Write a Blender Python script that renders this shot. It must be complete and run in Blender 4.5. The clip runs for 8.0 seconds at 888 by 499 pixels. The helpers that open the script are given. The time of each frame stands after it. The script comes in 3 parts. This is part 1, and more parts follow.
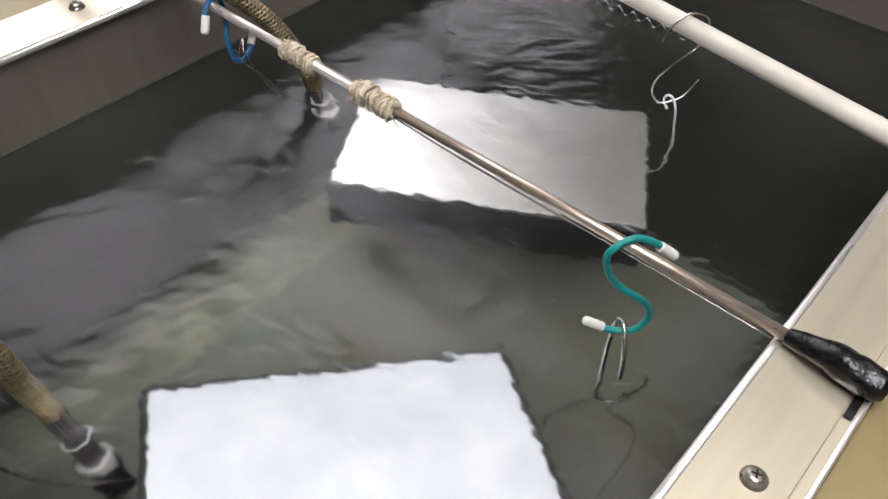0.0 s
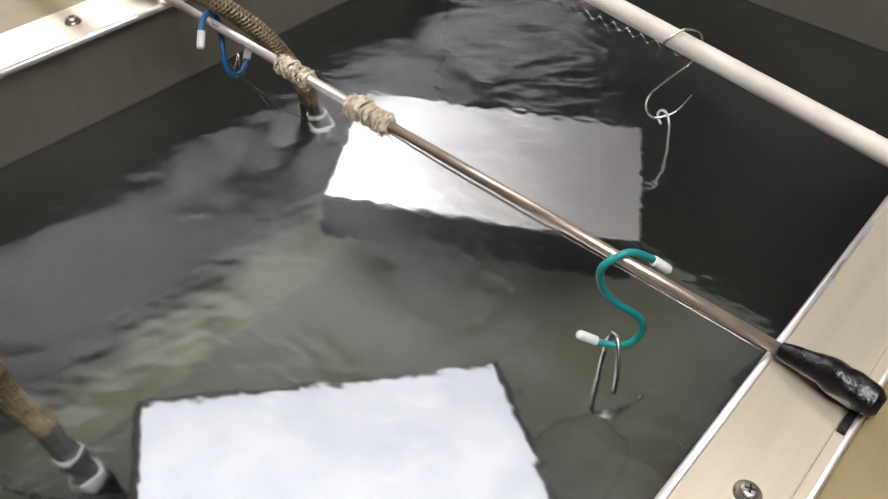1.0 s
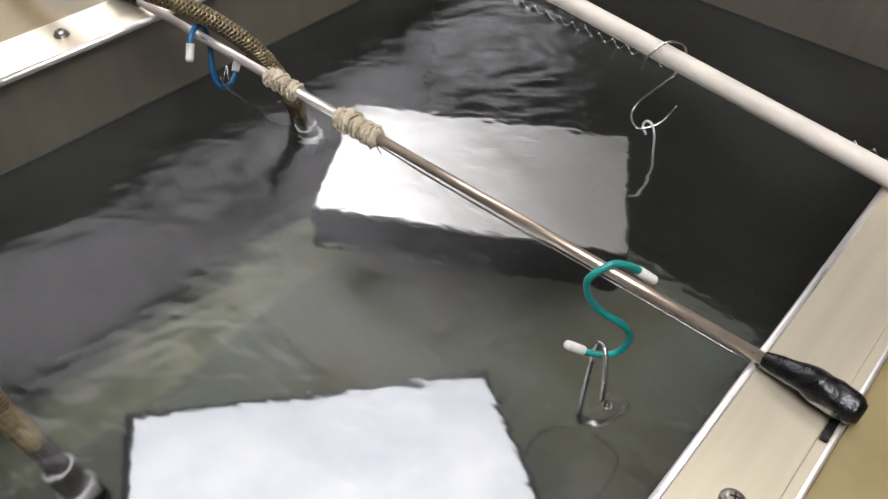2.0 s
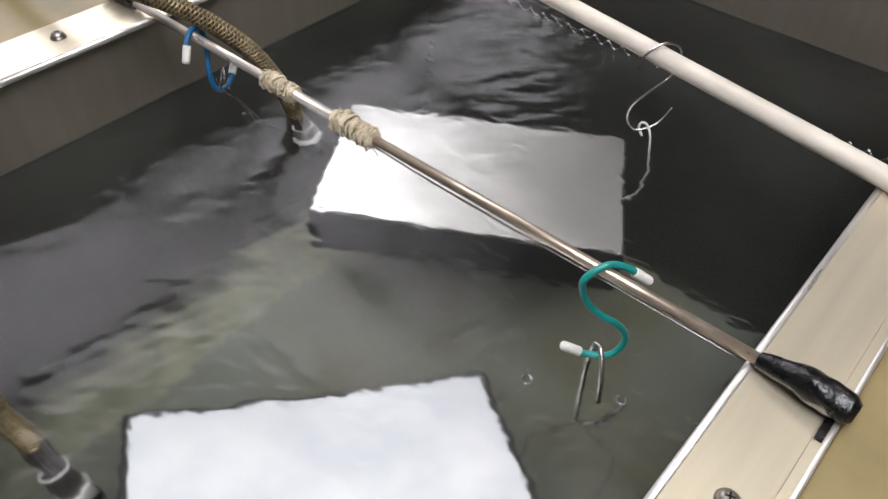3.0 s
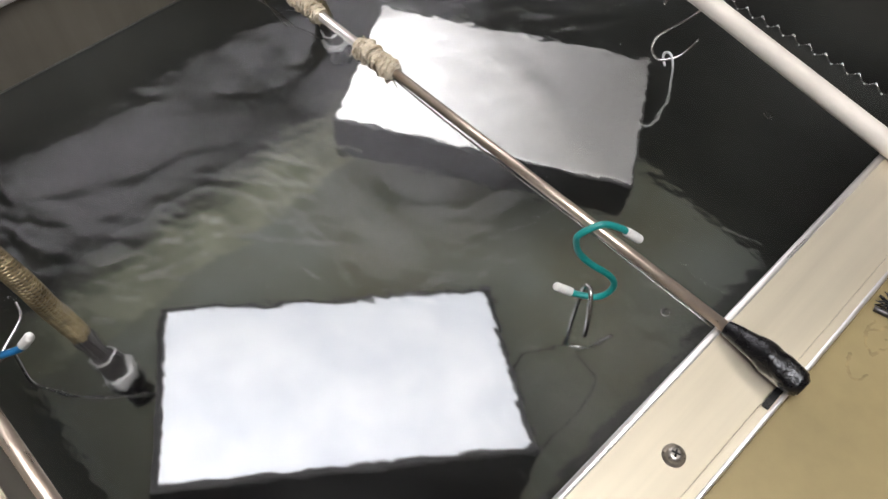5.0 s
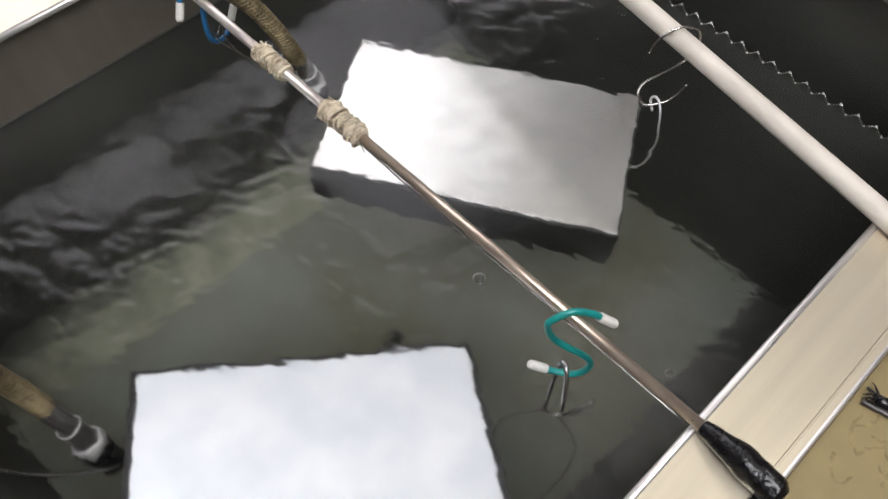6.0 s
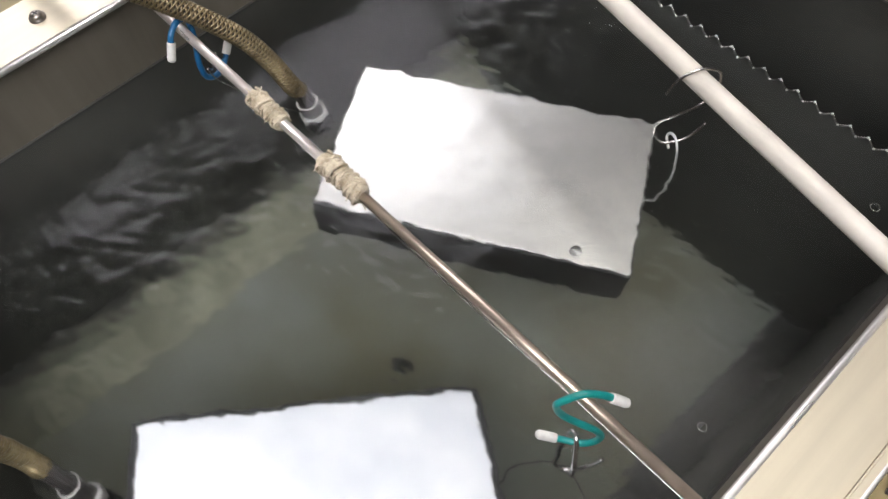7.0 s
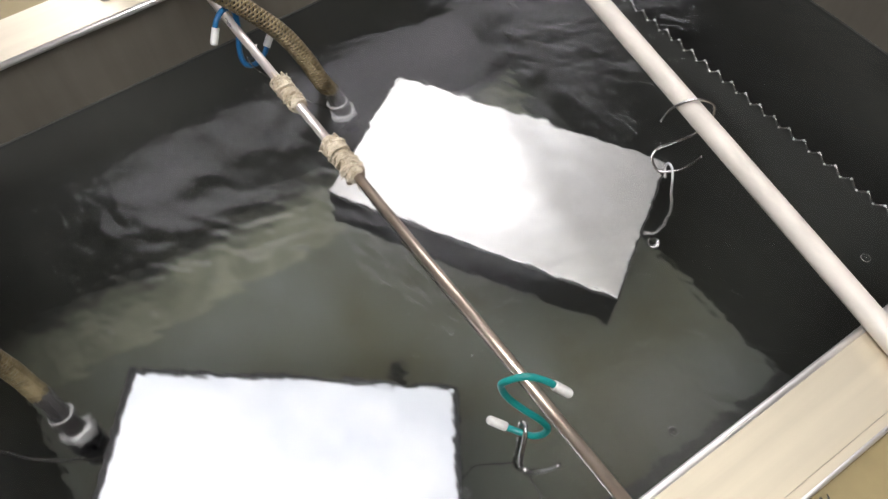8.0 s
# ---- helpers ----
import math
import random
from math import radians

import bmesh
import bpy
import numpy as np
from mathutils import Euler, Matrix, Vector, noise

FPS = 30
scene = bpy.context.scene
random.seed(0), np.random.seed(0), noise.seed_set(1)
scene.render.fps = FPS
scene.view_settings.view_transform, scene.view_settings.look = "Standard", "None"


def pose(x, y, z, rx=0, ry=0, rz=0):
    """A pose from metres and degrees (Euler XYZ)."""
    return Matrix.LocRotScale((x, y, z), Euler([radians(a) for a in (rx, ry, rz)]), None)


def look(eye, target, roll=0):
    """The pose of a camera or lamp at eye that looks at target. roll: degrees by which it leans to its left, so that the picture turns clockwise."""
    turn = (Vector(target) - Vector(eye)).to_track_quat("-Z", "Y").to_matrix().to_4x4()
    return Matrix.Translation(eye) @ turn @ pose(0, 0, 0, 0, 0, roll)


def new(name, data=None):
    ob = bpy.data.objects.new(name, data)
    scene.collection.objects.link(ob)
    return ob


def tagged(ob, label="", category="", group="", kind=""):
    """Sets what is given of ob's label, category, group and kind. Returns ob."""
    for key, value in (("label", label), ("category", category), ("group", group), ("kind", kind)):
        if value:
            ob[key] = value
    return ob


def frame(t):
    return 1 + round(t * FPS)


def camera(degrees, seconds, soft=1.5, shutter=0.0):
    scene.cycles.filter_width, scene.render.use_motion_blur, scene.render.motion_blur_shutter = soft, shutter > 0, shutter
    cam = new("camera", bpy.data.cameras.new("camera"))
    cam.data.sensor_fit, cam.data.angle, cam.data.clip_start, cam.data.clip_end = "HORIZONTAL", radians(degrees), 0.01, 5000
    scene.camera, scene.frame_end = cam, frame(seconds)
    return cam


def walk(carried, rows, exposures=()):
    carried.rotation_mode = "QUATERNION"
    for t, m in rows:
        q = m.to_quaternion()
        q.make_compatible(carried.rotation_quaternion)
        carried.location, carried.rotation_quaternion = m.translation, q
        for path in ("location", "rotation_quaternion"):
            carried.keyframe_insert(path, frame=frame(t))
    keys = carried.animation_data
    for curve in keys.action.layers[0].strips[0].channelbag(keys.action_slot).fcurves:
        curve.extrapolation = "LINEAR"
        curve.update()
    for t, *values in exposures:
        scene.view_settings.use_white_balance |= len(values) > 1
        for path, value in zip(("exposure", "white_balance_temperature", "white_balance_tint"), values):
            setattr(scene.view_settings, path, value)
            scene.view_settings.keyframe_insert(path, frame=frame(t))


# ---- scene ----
cam = camera(60.0, 8.0)
ROWS = [
    (0.0, (0.001, 0.003, 0.456), (-0.914, 1.018, -1.005), 0.7),
    (0.5, (0.002, 0.003, 0.456), (-0.918, 1.041, -0.985), 1.3),
    (1.0, (0.003, 0.004, 0.456), (-0.924, 1.044, -0.978), 1.0),
    (1.5, (0.005, 0.006, 0.459), (-0.916, 1.065, -0.966), 1.3),
    (1.7, (0.004, 0.005, 0.461), (-0.913, 1.068, -0.962), 1.4),
    (2.8, (0.003, 0.001, 0.465), (-0.902, 1.076, -0.957), 1.8),
    (3.0, (0.005, 0.003, 0.464), (-0.905, 1.077, -0.956), 1.6),
    (3.5, (0.010, 0.013, 0.483), (-0.859, 1.075, -0.972), 2.8),
    (4.0, (0.004, 0.036, 0.523), (-0.772, 0.944, -1.082), 3.0),
    (4.5, (-0.004, 0.037, 0.543), (-0.758, 0.847, -1.123), 2.8),
    (4.7, (-0.002, 0.038, 0.544), (-0.752, 0.835, -1.130), 3.0),
    (5.8, (-0.008, 0.081, 0.556), (-0.762, 0.814, -1.145), 0.7),
    (6.0, (-0.038, 0.122, 0.565), (-0.769, 0.837, -1.154), 0.7),
    (6.5, (-0.091, 0.177, 0.575), (-0.790, 0.814, -1.187), -1.2),
    (7.0, (-0.093, 0.183, 0.580), (-0.781, 0.812, -1.190), -1.2),
    (7.5, (-0.086, 0.177, 0.582), (-0.775, 0.827, -1.180), -0.1),
    (8.0, (0.000, 0.193, 0.584), (-0.892, 0.772, -1.110), -2.0),
]
EXPOSURES = ((0.0, 0.0), (3.0, -0.05), (4.5, -0.05), (6.0, -0.26), (6.5, -0.27), (7.0, -0.06), (8.0, -0.02))
walk(cam, [(t, look(eye, target, roll)) for t, eye, target, roll in ROWS], exposures=EXPOSURES)

# ---------------------------------------------------------------- light
world = bpy.data.worlds.new("world")
scene.world = world
world.use_nodes = True
world.node_tree.nodes["Background"].inputs[0].default_value = (0.50, 0.50, 0.55, 1)
world.node_tree.nodes["Background"].inputs[1].default_value = 0.02
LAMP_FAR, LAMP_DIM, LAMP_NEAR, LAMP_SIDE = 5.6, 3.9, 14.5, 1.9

# ---------------------------------------------------------------- materials


def material(name, colour, rough=0.5, metal=0.0, vary=0.15, scale=30.0, bump=0.0, bscale=200.0, stretch=(1, 1, 1), colour2=None, fine=0.06, **extra):
    """A node material: two scales of noise in colour and roughness, and a fine relief."""
    m = bpy.data.materials.new(name)
    m.use_nodes = True
    nt = m.node_tree
    b = nt.nodes["Principled BSDF"]
    tc = nt.nodes.new("ShaderNodeTexCoord")
    mp = nt.nodes.new("ShaderNodeMapping")
    mp.inputs["Scale"].default_value = stretch
    nt.links.new(tc.outputs["Object"], mp.inputs[0])
    n1 = nt.nodes.new("ShaderNodeTexNoise")
    n1.inputs["Scale"].default_value, n1.inputs["Detail"].default_value = scale, 5
    n2 = nt.nodes.new("ShaderNodeTexNoise")
    n2.inputs["Scale"].default_value, n2.inputs["Detail"].default_value = bscale, 3
    nt.links.new(tc.outputs["Object"], n1.inputs["Vector"])
    nt.links.new(mp.outputs[0], n2.inputs["Vector"])
    ramp = nt.nodes.new("ShaderNodeValToRGB")
    dark = colour2 or tuple(c * (1 - vary) for c in colour)
    ramp.color_ramp.elements[0].position, ramp.color_ramp.elements[1].position = 0.3, 0.7
    ramp.color_ramp.elements[0].color = (*dark, 1)
    ramp.color_ramp.elements[1].color = (*colour, 1)
    nt.links.new(n1.outputs["Fac"], ramp.inputs[0])
    mul = nt.nodes.new("ShaderNodeMix")
    mul.data_type, mul.blend_type = "RGBA", "MULTIPLY"
    mul.inputs[0].default_value = 1.0
    lo = nt.nodes.new("ShaderNodeMapRange")
    lo.inputs["From Min"].default_value, lo.inputs["From Max"].default_value = 0.3, 0.7
    lo.inputs["To Min"].default_value, lo.inputs["To Max"].default_value = 1 - fine * 2, 1
    nt.links.new(n2.outputs["Fac"], lo.inputs["Value"])
    comb = nt.nodes.new("ShaderNodeCombineColor")
    for i in range(3):
        nt.links.new(lo.outputs[0], comb.inputs[i])
    nt.links.new(ramp.outputs[0], mul.inputs[6])
    nt.links.new(comb.outputs[0], mul.inputs[7])
    nt.links.new(mul.outputs[2], b.inputs["Base Color"])
    rr = nt.nodes.new("ShaderNodeMapRange")
    rr.inputs["To Min"].default_value, rr.inputs["To Max"].default_value = max(0.02, rough - 0.07), min(1, rough + 0.07)
    nt.links.new(n2.outputs["Fac"], rr.inputs["Value"])
    nt.links.new(rr.outputs[0], b.inputs["Roughness"])
    b.inputs["Metallic"].default_value = metal
    for k, v in extra.items():
        b.inputs[k.replace("_", " ")].default_value = v
    if bump:
        bp = nt.nodes.new("ShaderNodeBump")
        bp.inputs["Strength"].default_value, bp.inputs["Distance"].default_value = bump, 0.002
        nt.links.new(n2.outputs["Fac"], bp.inputs["Height"])
        nt.links.new(bp.outputs[0], b.inputs["Normal"])
    return m


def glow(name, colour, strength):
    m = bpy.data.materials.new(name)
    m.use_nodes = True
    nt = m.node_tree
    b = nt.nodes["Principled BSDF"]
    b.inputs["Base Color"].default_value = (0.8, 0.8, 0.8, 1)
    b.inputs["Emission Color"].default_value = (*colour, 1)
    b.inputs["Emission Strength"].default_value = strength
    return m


def water_material():
    """Clear surface with a fine broken ripple; the crests lie across the tank's diagonal."""
    m = bpy.data.materials.new("murky_water")
    m.use_nodes = True
    nt = m.node_tree
    b = nt.nodes["Principled BSDF"]
    b.inputs["Base Color"].default_value = (0.93, 0.945, 0.90, 1)
    b.inputs["Transmission Weight"].default_value = 1.0
    b.inputs["IOR"].default_value = 1.333
    b.inputs["Roughness"].default_value = 0.15
    tc = nt.nodes.new("ShaderNodeTexCoord")
    mp = nt.nodes.new("ShaderNodeMapping")
    mp.inputs["Rotation"].default_value = (0, 0, radians(-42))
    mp.inputs["Scale"].default_value = (0.62, 1.0, 1.0)
    nt.links.new(tc.outputs["Object"], mp.inputs[0])
    heights = []
    for scale, detail, weight in ((62, 2, 1.0), (150, 1, 0.16)):
        n = nt.nodes.new("ShaderNodeTexNoise")
        n.inputs["Scale"].default_value, n.inputs["Detail"].default_value = scale, detail
        nt.links.new(mp.outputs[0], n.inputs["Vector"])
        k = nt.nodes.new("ShaderNodeMath")
        k.operation = "MULTIPLY"
        k.inputs[1].default_value = weight
        nt.links.new(n.outputs["Fac"], k.inputs[0])
        heights.append(k)
    add = nt.nodes.new("ShaderNodeMath")
    nt.links.new(heights[0].outputs[0], add.inputs[0])
    nt.links.new(heights[1].outputs[0], add.inputs[1])
    bp = nt.nodes.new("ShaderNodeBump")
    bp.inputs["Strength"].default_value, bp.inputs["Distance"].default_value = 0.31, 0.002
    nt.links.new(add.outputs[0], bp.inputs["Height"])
    nt.links.new(bp.outputs[0], b.inputs["Normal"])
    return m


def lit_corner_material():
    """Paints the corner's catch of light: pale at the bottom, fading unevenly into dark."""
    m = material("pale_lit_ridge", (0.27, 0.275, 0.205), 0.85, 0.0, 0.35, 16, 0.3, 70, colour2=(0.15, 0.152, 0.11))
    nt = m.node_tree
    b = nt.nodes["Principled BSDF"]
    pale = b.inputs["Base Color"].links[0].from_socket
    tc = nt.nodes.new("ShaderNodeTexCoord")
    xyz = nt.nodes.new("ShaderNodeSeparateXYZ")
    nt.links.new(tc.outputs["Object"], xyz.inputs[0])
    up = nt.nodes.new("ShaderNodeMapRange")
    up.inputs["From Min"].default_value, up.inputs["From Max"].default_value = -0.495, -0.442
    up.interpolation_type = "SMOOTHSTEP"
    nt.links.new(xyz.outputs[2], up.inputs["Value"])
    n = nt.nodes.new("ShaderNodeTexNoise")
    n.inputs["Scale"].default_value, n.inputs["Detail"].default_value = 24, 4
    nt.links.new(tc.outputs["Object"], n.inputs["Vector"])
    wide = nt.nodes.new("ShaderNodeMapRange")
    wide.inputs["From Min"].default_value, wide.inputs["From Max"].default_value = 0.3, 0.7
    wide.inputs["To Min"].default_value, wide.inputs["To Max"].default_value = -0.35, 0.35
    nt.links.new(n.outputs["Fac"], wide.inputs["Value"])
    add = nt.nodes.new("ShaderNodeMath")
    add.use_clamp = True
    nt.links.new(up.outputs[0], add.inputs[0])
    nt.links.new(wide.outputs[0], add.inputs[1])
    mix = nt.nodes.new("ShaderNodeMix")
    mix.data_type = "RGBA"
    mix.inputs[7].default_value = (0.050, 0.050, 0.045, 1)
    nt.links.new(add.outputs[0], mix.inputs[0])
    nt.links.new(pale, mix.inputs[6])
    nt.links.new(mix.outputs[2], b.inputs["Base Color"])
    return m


COVE_MAT = lit_corner_material()
STEEL = material("brushed_steel", (0.74, 0.66, 0.50), 0.36, 0.60, 0.08, 9, 0.10, 90, (1, 0.05, 1))
POLISHED = material("polished_steel_edge", (0.88, 0.85, 0.80), 0.30, 0.75, 0.06, 20, 0.05, 120, (1, 0.1, 1))
PALE_SHEEN = material("rod_end_sheen", (0.90, 0.84, 0.78), 0.30, 0.60, 0.3, 40, 0.12, 260, (0.15, 1, 1), colour2=(0.74, 0.66, 0.60))
# Dark tone for the shade on the tank's sides under the liquid.
PAINTED_SHADE = material("painted_shade", (0.050, 0.050, 0.045), 0.55, 0.0, 0.45, 7, 0.2, 60, (1, 1, 0.3))
STEEL_WALL = material("dull_steel", (0.335, 0.297, 0.238), 0.45, 0.55, 0.2, 8, 0.2, 80, (1, 1, 0.06))
FLOOR_MAT = material("silty_floor", (0.178, 0.190, 0.166), 0.8, 0.0, 0.3, 6.5, 0.2, 60, colour2=(0.108, 0.104, 0.066))
PLATE = material("bright_aluminium", (0.96, 0.972, 1.0), 0.40, 0.45, 0.06, 13, 0.0, 1500, fine=0.01, colour2=(0.76, 0.79, 0.85))
PLATE_SATIN = material("satin_aluminium", (0.80, 0.795, 0.785), 0.26, 0.96, 0.06, 9, 0.0, 2500, fine=0.01, colour2=(0.72, 0.71, 0.695))
DARK_SIDE = material("dark_shaded_metal", (0.018, 0.017, 0.017), 0.5, 0.1, 0.4, 25, 0.2, 150)
BRONZE = material("tarnished_copper", (0.76, 0.64, 0.51), 0.30, 0.78, 0.35, 30, 0.12, 260, (0.15, 1, 1), colour2=(0.52, 0.42, 0.33))
PIPE_MAT = material("cream_plastic", (0.78, 0.715, 0.61), 0.42, 0.0, 0.12, 25, 0.12, 150, (0.2, 1, 1))
TWINE = material("beige_twine", (0.88, 0.78, 0.60), 0.95, 0.0, 0.4, 120, 0.8, 700, colour2=(0.50, 0.40, 0.26))
BLACK = material("black_tape", (0.008, 0.0075, 0.008), 0.28, 0.0, 0.4, 60, 0.6, 160)
TEAL = material("teal_vinyl", (0.01, 0.27, 0.24), 0.32, 0.0, 0.15, 60, 0.05, 300)
BLUE = material("blue_vinyl", (0.012, 0.13, 0.30), 0.35, 0.0, 0.2, 60, 0.05, 300)
CAP = material("white_rubber", (0.80, 0.78, 0.72), 0.5, 0.0, 0.12, 90, 0.1, 300)
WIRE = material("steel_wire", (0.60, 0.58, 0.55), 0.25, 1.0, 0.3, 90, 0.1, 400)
DARK_WIRE = material("blackened_wire", (0.05, 0.045, 0.045), 0.3, 0.8, 0.3, 90, 0.1, 400)
BRAID = material("braided_brass_steel", (0.40, 0.315, 0.175), 0.34, 0.65, 0.35, 70, 0.2, 400, colour2=(0.18, 0.142, 0.08))
GREY = material("grey_fitting", (0.13, 0.12, 0.115), 0.35, 0.6, 0.3, 60, 0.2, 200)
DECK = material("beige_laminate", (0.315, 0.243, 0.112), 0.45, 0.0, 0.18, 6, 0.05, 60)
ROOM = material("room_paint", (0.10, 0.09, 0.085), 0.8, 0.0, 0.1, 2, 0.02, 20)
CEIL = material("ceiling_tile", (0.60, 0.58, 0.60), 0.9, 0.0, 0.2, 2, 0.1, 30)
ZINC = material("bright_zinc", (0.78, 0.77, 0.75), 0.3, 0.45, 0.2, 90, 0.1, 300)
SCREW = material("screw_steel", (0.46, 0.42, 0.37), 0.30, 0.85, 0.3, 200, 0.2, 500)
STAIN = material("brown_stain", (0.345, 0.262, 0.125), 0.8, 0.0, 0.5, 120, 0.1, 300)
RUBBER = material("black_rubber", (0.01, 0.01, 0.01), 0.5, 0.0, 0.3, 60, 0.3, 200)
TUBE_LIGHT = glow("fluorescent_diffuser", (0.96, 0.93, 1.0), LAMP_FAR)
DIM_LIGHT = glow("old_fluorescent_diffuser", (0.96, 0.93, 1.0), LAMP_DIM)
ADDED_LIGHT = glow("added_overhead_light", (0.97, 0.965, 1.02), LAMP_NEAR)
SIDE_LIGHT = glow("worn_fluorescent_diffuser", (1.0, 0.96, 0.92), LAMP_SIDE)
WATER = water_material()
BUBBLE = bpy.data.materials.new("bubble_film")
BUBBLE.use_nodes = True
BUBBLE.node_tree.nodes["Principled BSDF"].inputs["Transmission Weight"].default_value = 1.0
BUBBLE.node_tree.nodes["Principled BSDF"].inputs["Roughness"].default_value = 0.02
BUBBLE.node_tree.nodes["Principled BSDF"].inputs["IOR"].default_value = 1.25

# ---------------------------------------------------------------- mesh helpers


def mesh_of(name, verts, faces, mat, smooth=True):
    me = bpy.data.meshes.new(name)
    me.from_pydata([tuple(v) for v in verts], [], faces)
    me.materials.append(mat)
    if smooth:
        me.polygons.foreach_set("use_smooth", [True] * len(me.polygons))
    me.update()
    return me


def put(name, me, parent=None, label=""):
    ob = new(name, me)
    if parent:
        ob.parent = parent
    return tagged(ob, label)


def part(name, bm, mat, parent=None, label="", smooth=False):
    me = bpy.data.meshes.new(name)
    bm.to_mesh(me)
    bm.free()
    me.materials.append(mat)
    if smooth:
        me.polygons.foreach_set("use_smooth", [True] * len(me.polygons))
    return put(name, me, parent, label)


def box(x0, x1, y0, y1, z0, z1, bevel=0.0, segments=2):
    bm = bmesh.new()
    bmesh.ops.create_cube(bm, size=1)
    bmesh.ops.scale(bm, vec=(x1 - x0, y1 - y0, z1 - z0), verts=bm.verts)
    bmesh.ops.translate(bm, vec=((x0 + x1) / 2, (y0 + y1) / 2, (z0 + z1) / 2), verts=bm.verts)
    if bevel:
        bmesh.ops.bevel(bm, geom=bm.edges[:], offset=bevel, segments=segments, affect="EDGES")
    return bm


def path(points, n=8):
    """A smooth line through the points."""
    p = [Vector(q) for q in points]
    p = [2 * p[0] - p[1]] + p + [2 * p[-1] - p[-2]]
    out = []
    for i in range(1, len(p) - 2):
        for k in range(n):
            s = k / n
            a, b, c, d = p[i - 1], p[i], p[i + 1], p[i + 2]
            out.append(0.5 * ((2 * b) + (c - a) * s + (2 * a - 5 * b + 4 * c - d) * s * s + (3 * b - a - 3 * c + d) * s ** 3))
    out.append(p[-2])
    return out


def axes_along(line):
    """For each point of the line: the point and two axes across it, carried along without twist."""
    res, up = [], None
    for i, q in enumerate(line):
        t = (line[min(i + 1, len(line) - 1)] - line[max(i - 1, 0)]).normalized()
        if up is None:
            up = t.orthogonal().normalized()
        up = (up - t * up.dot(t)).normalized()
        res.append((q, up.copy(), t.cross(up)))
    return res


def tube_mesh(name, line, radius, mat, seg=12, wobble=0.0, freq=60.0):
    """A round bar along the line; radius: a number or a function of 0..1 along it."""
    verts, faces = [], []
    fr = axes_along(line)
    for i, (q, u, v) in enumerate(fr):
        r = radius(i / (len(fr) - 1)) if callable(radius) else radius
        for k in range(seg):
            a = math.tau * k / seg
            d = u * math.cos(a) + v * math.sin(a)
            w = 1 + wobble * noise.noise((q + d * r) * freq) if wobble else 1
            verts.append(q + d * r * w)
    n = len(fr)
    for i in range(n - 1):
        for k in range(seg):
            k2 = (k + 1) % seg
            faces.append((i * seg + k, i * seg + k2, (i + 1) * seg + k2, (i + 1) * seg + k))
    faces.append(tuple(range(seg))[::-1])
    faces.append(tuple((n - 1) * seg + k for k in range(seg)))
    return mesh_of(name, verts, faces, mat)


def tube(name, points, radius, mat, parent=None, label="", seg=12, n=8, straight=False, wobble=0.0, freq=60.0):
    line = [Vector(p) for p in points] if straight else path(points, n)
    return put(name, tube_mesh(name, line, radius, mat, seg, wobble, freq), parent, label)


def winding(name, points, radius, pitch, thick, mat, parent, label="", jitter=0.0, phase=0.0, hand=1, n=8, seg=6):
    """A string or wire wound round a line."""
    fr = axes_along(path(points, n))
    length = sum((fr[i + 1][0] - fr[i][0]).length for i in range(len(fr) - 1))
    steps = max(8, int(length / pitch * 22))
    line = []
    for s in range(steps + 1):
        f = s / steps * (len(fr) - 1)
        i = min(int(f), len(fr) - 2)
        k = f - i
        q, u, v = (fr[i][j].lerp(fr[i + 1][j], k) for j in range(3))
        a = phase + hand * math.tau * (s / steps * length / pitch)
        r = radius * (1 + jitter * noise.noise(Vector((s * 0.31, phase, hand))))
        line.append(q + (u * math.cos(a) + v * math.sin(a)) * r)
    return put(name, tube_mesh(name, line, thick, mat, seg), parent, label)


def thing(name, label, category, group="", at=(0, 0, 0)):
    e = new(name)
    e.empty_display_size = 0.05
    e.location = at
    return tagged(e, label, category, group)


# ---------------------------------------------------------------- room
RX0, RX1, RY0, RY1, RZ0, RZ1 = -5.8, 2.6, -2.6, 4.4, -0.95, 2.1


def room():
    for name, b, mat in (
        ("floor", (RX0, RX1, RY0, RY1, RZ0 - 0.1, RZ0), ROOM),
        ("ceiling", (RX0, RX1, RY0, RY1, RZ1, RZ1 + 0.1), CEIL),
        ("wall_west", (RX0 - 0.1, RX0, RY0, RY1, RZ0, RZ1), ROOM),
        ("wall_east", (RX1, RX1 + 0.1, RY0, RY1, RZ0, RZ1), ROOM),
        ("wall_south", (RX0, RX1, RY0 - 0.1, RY0, RZ0, RZ1), ROOM),
        ("wall_north", (RX0, RX1, RY1, RY1 + 0.1, RZ0, RZ1), ROOM),
    ):
        tagged(part(name, box(*b), mat), "plain painted " + name.split("_")[0] + " of the workshop", name.split("_")[0], kind="structure")


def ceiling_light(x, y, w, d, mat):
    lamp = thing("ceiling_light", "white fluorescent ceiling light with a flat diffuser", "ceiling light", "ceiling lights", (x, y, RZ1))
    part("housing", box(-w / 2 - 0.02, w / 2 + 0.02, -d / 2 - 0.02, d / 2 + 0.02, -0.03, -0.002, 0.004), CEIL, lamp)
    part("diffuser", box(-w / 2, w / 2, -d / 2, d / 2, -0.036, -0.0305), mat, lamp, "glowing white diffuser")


room()
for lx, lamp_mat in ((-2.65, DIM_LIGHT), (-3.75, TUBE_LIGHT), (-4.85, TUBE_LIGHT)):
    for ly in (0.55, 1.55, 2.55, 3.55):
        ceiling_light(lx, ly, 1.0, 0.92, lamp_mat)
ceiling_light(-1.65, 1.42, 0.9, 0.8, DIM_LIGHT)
# Added, unseen overhead lamp; brightens the blocks from where the liquid doesn't mirror it.
ceiling_light(0.2, -0.28, 1.15, 1.2, ADDED_LIGHT)
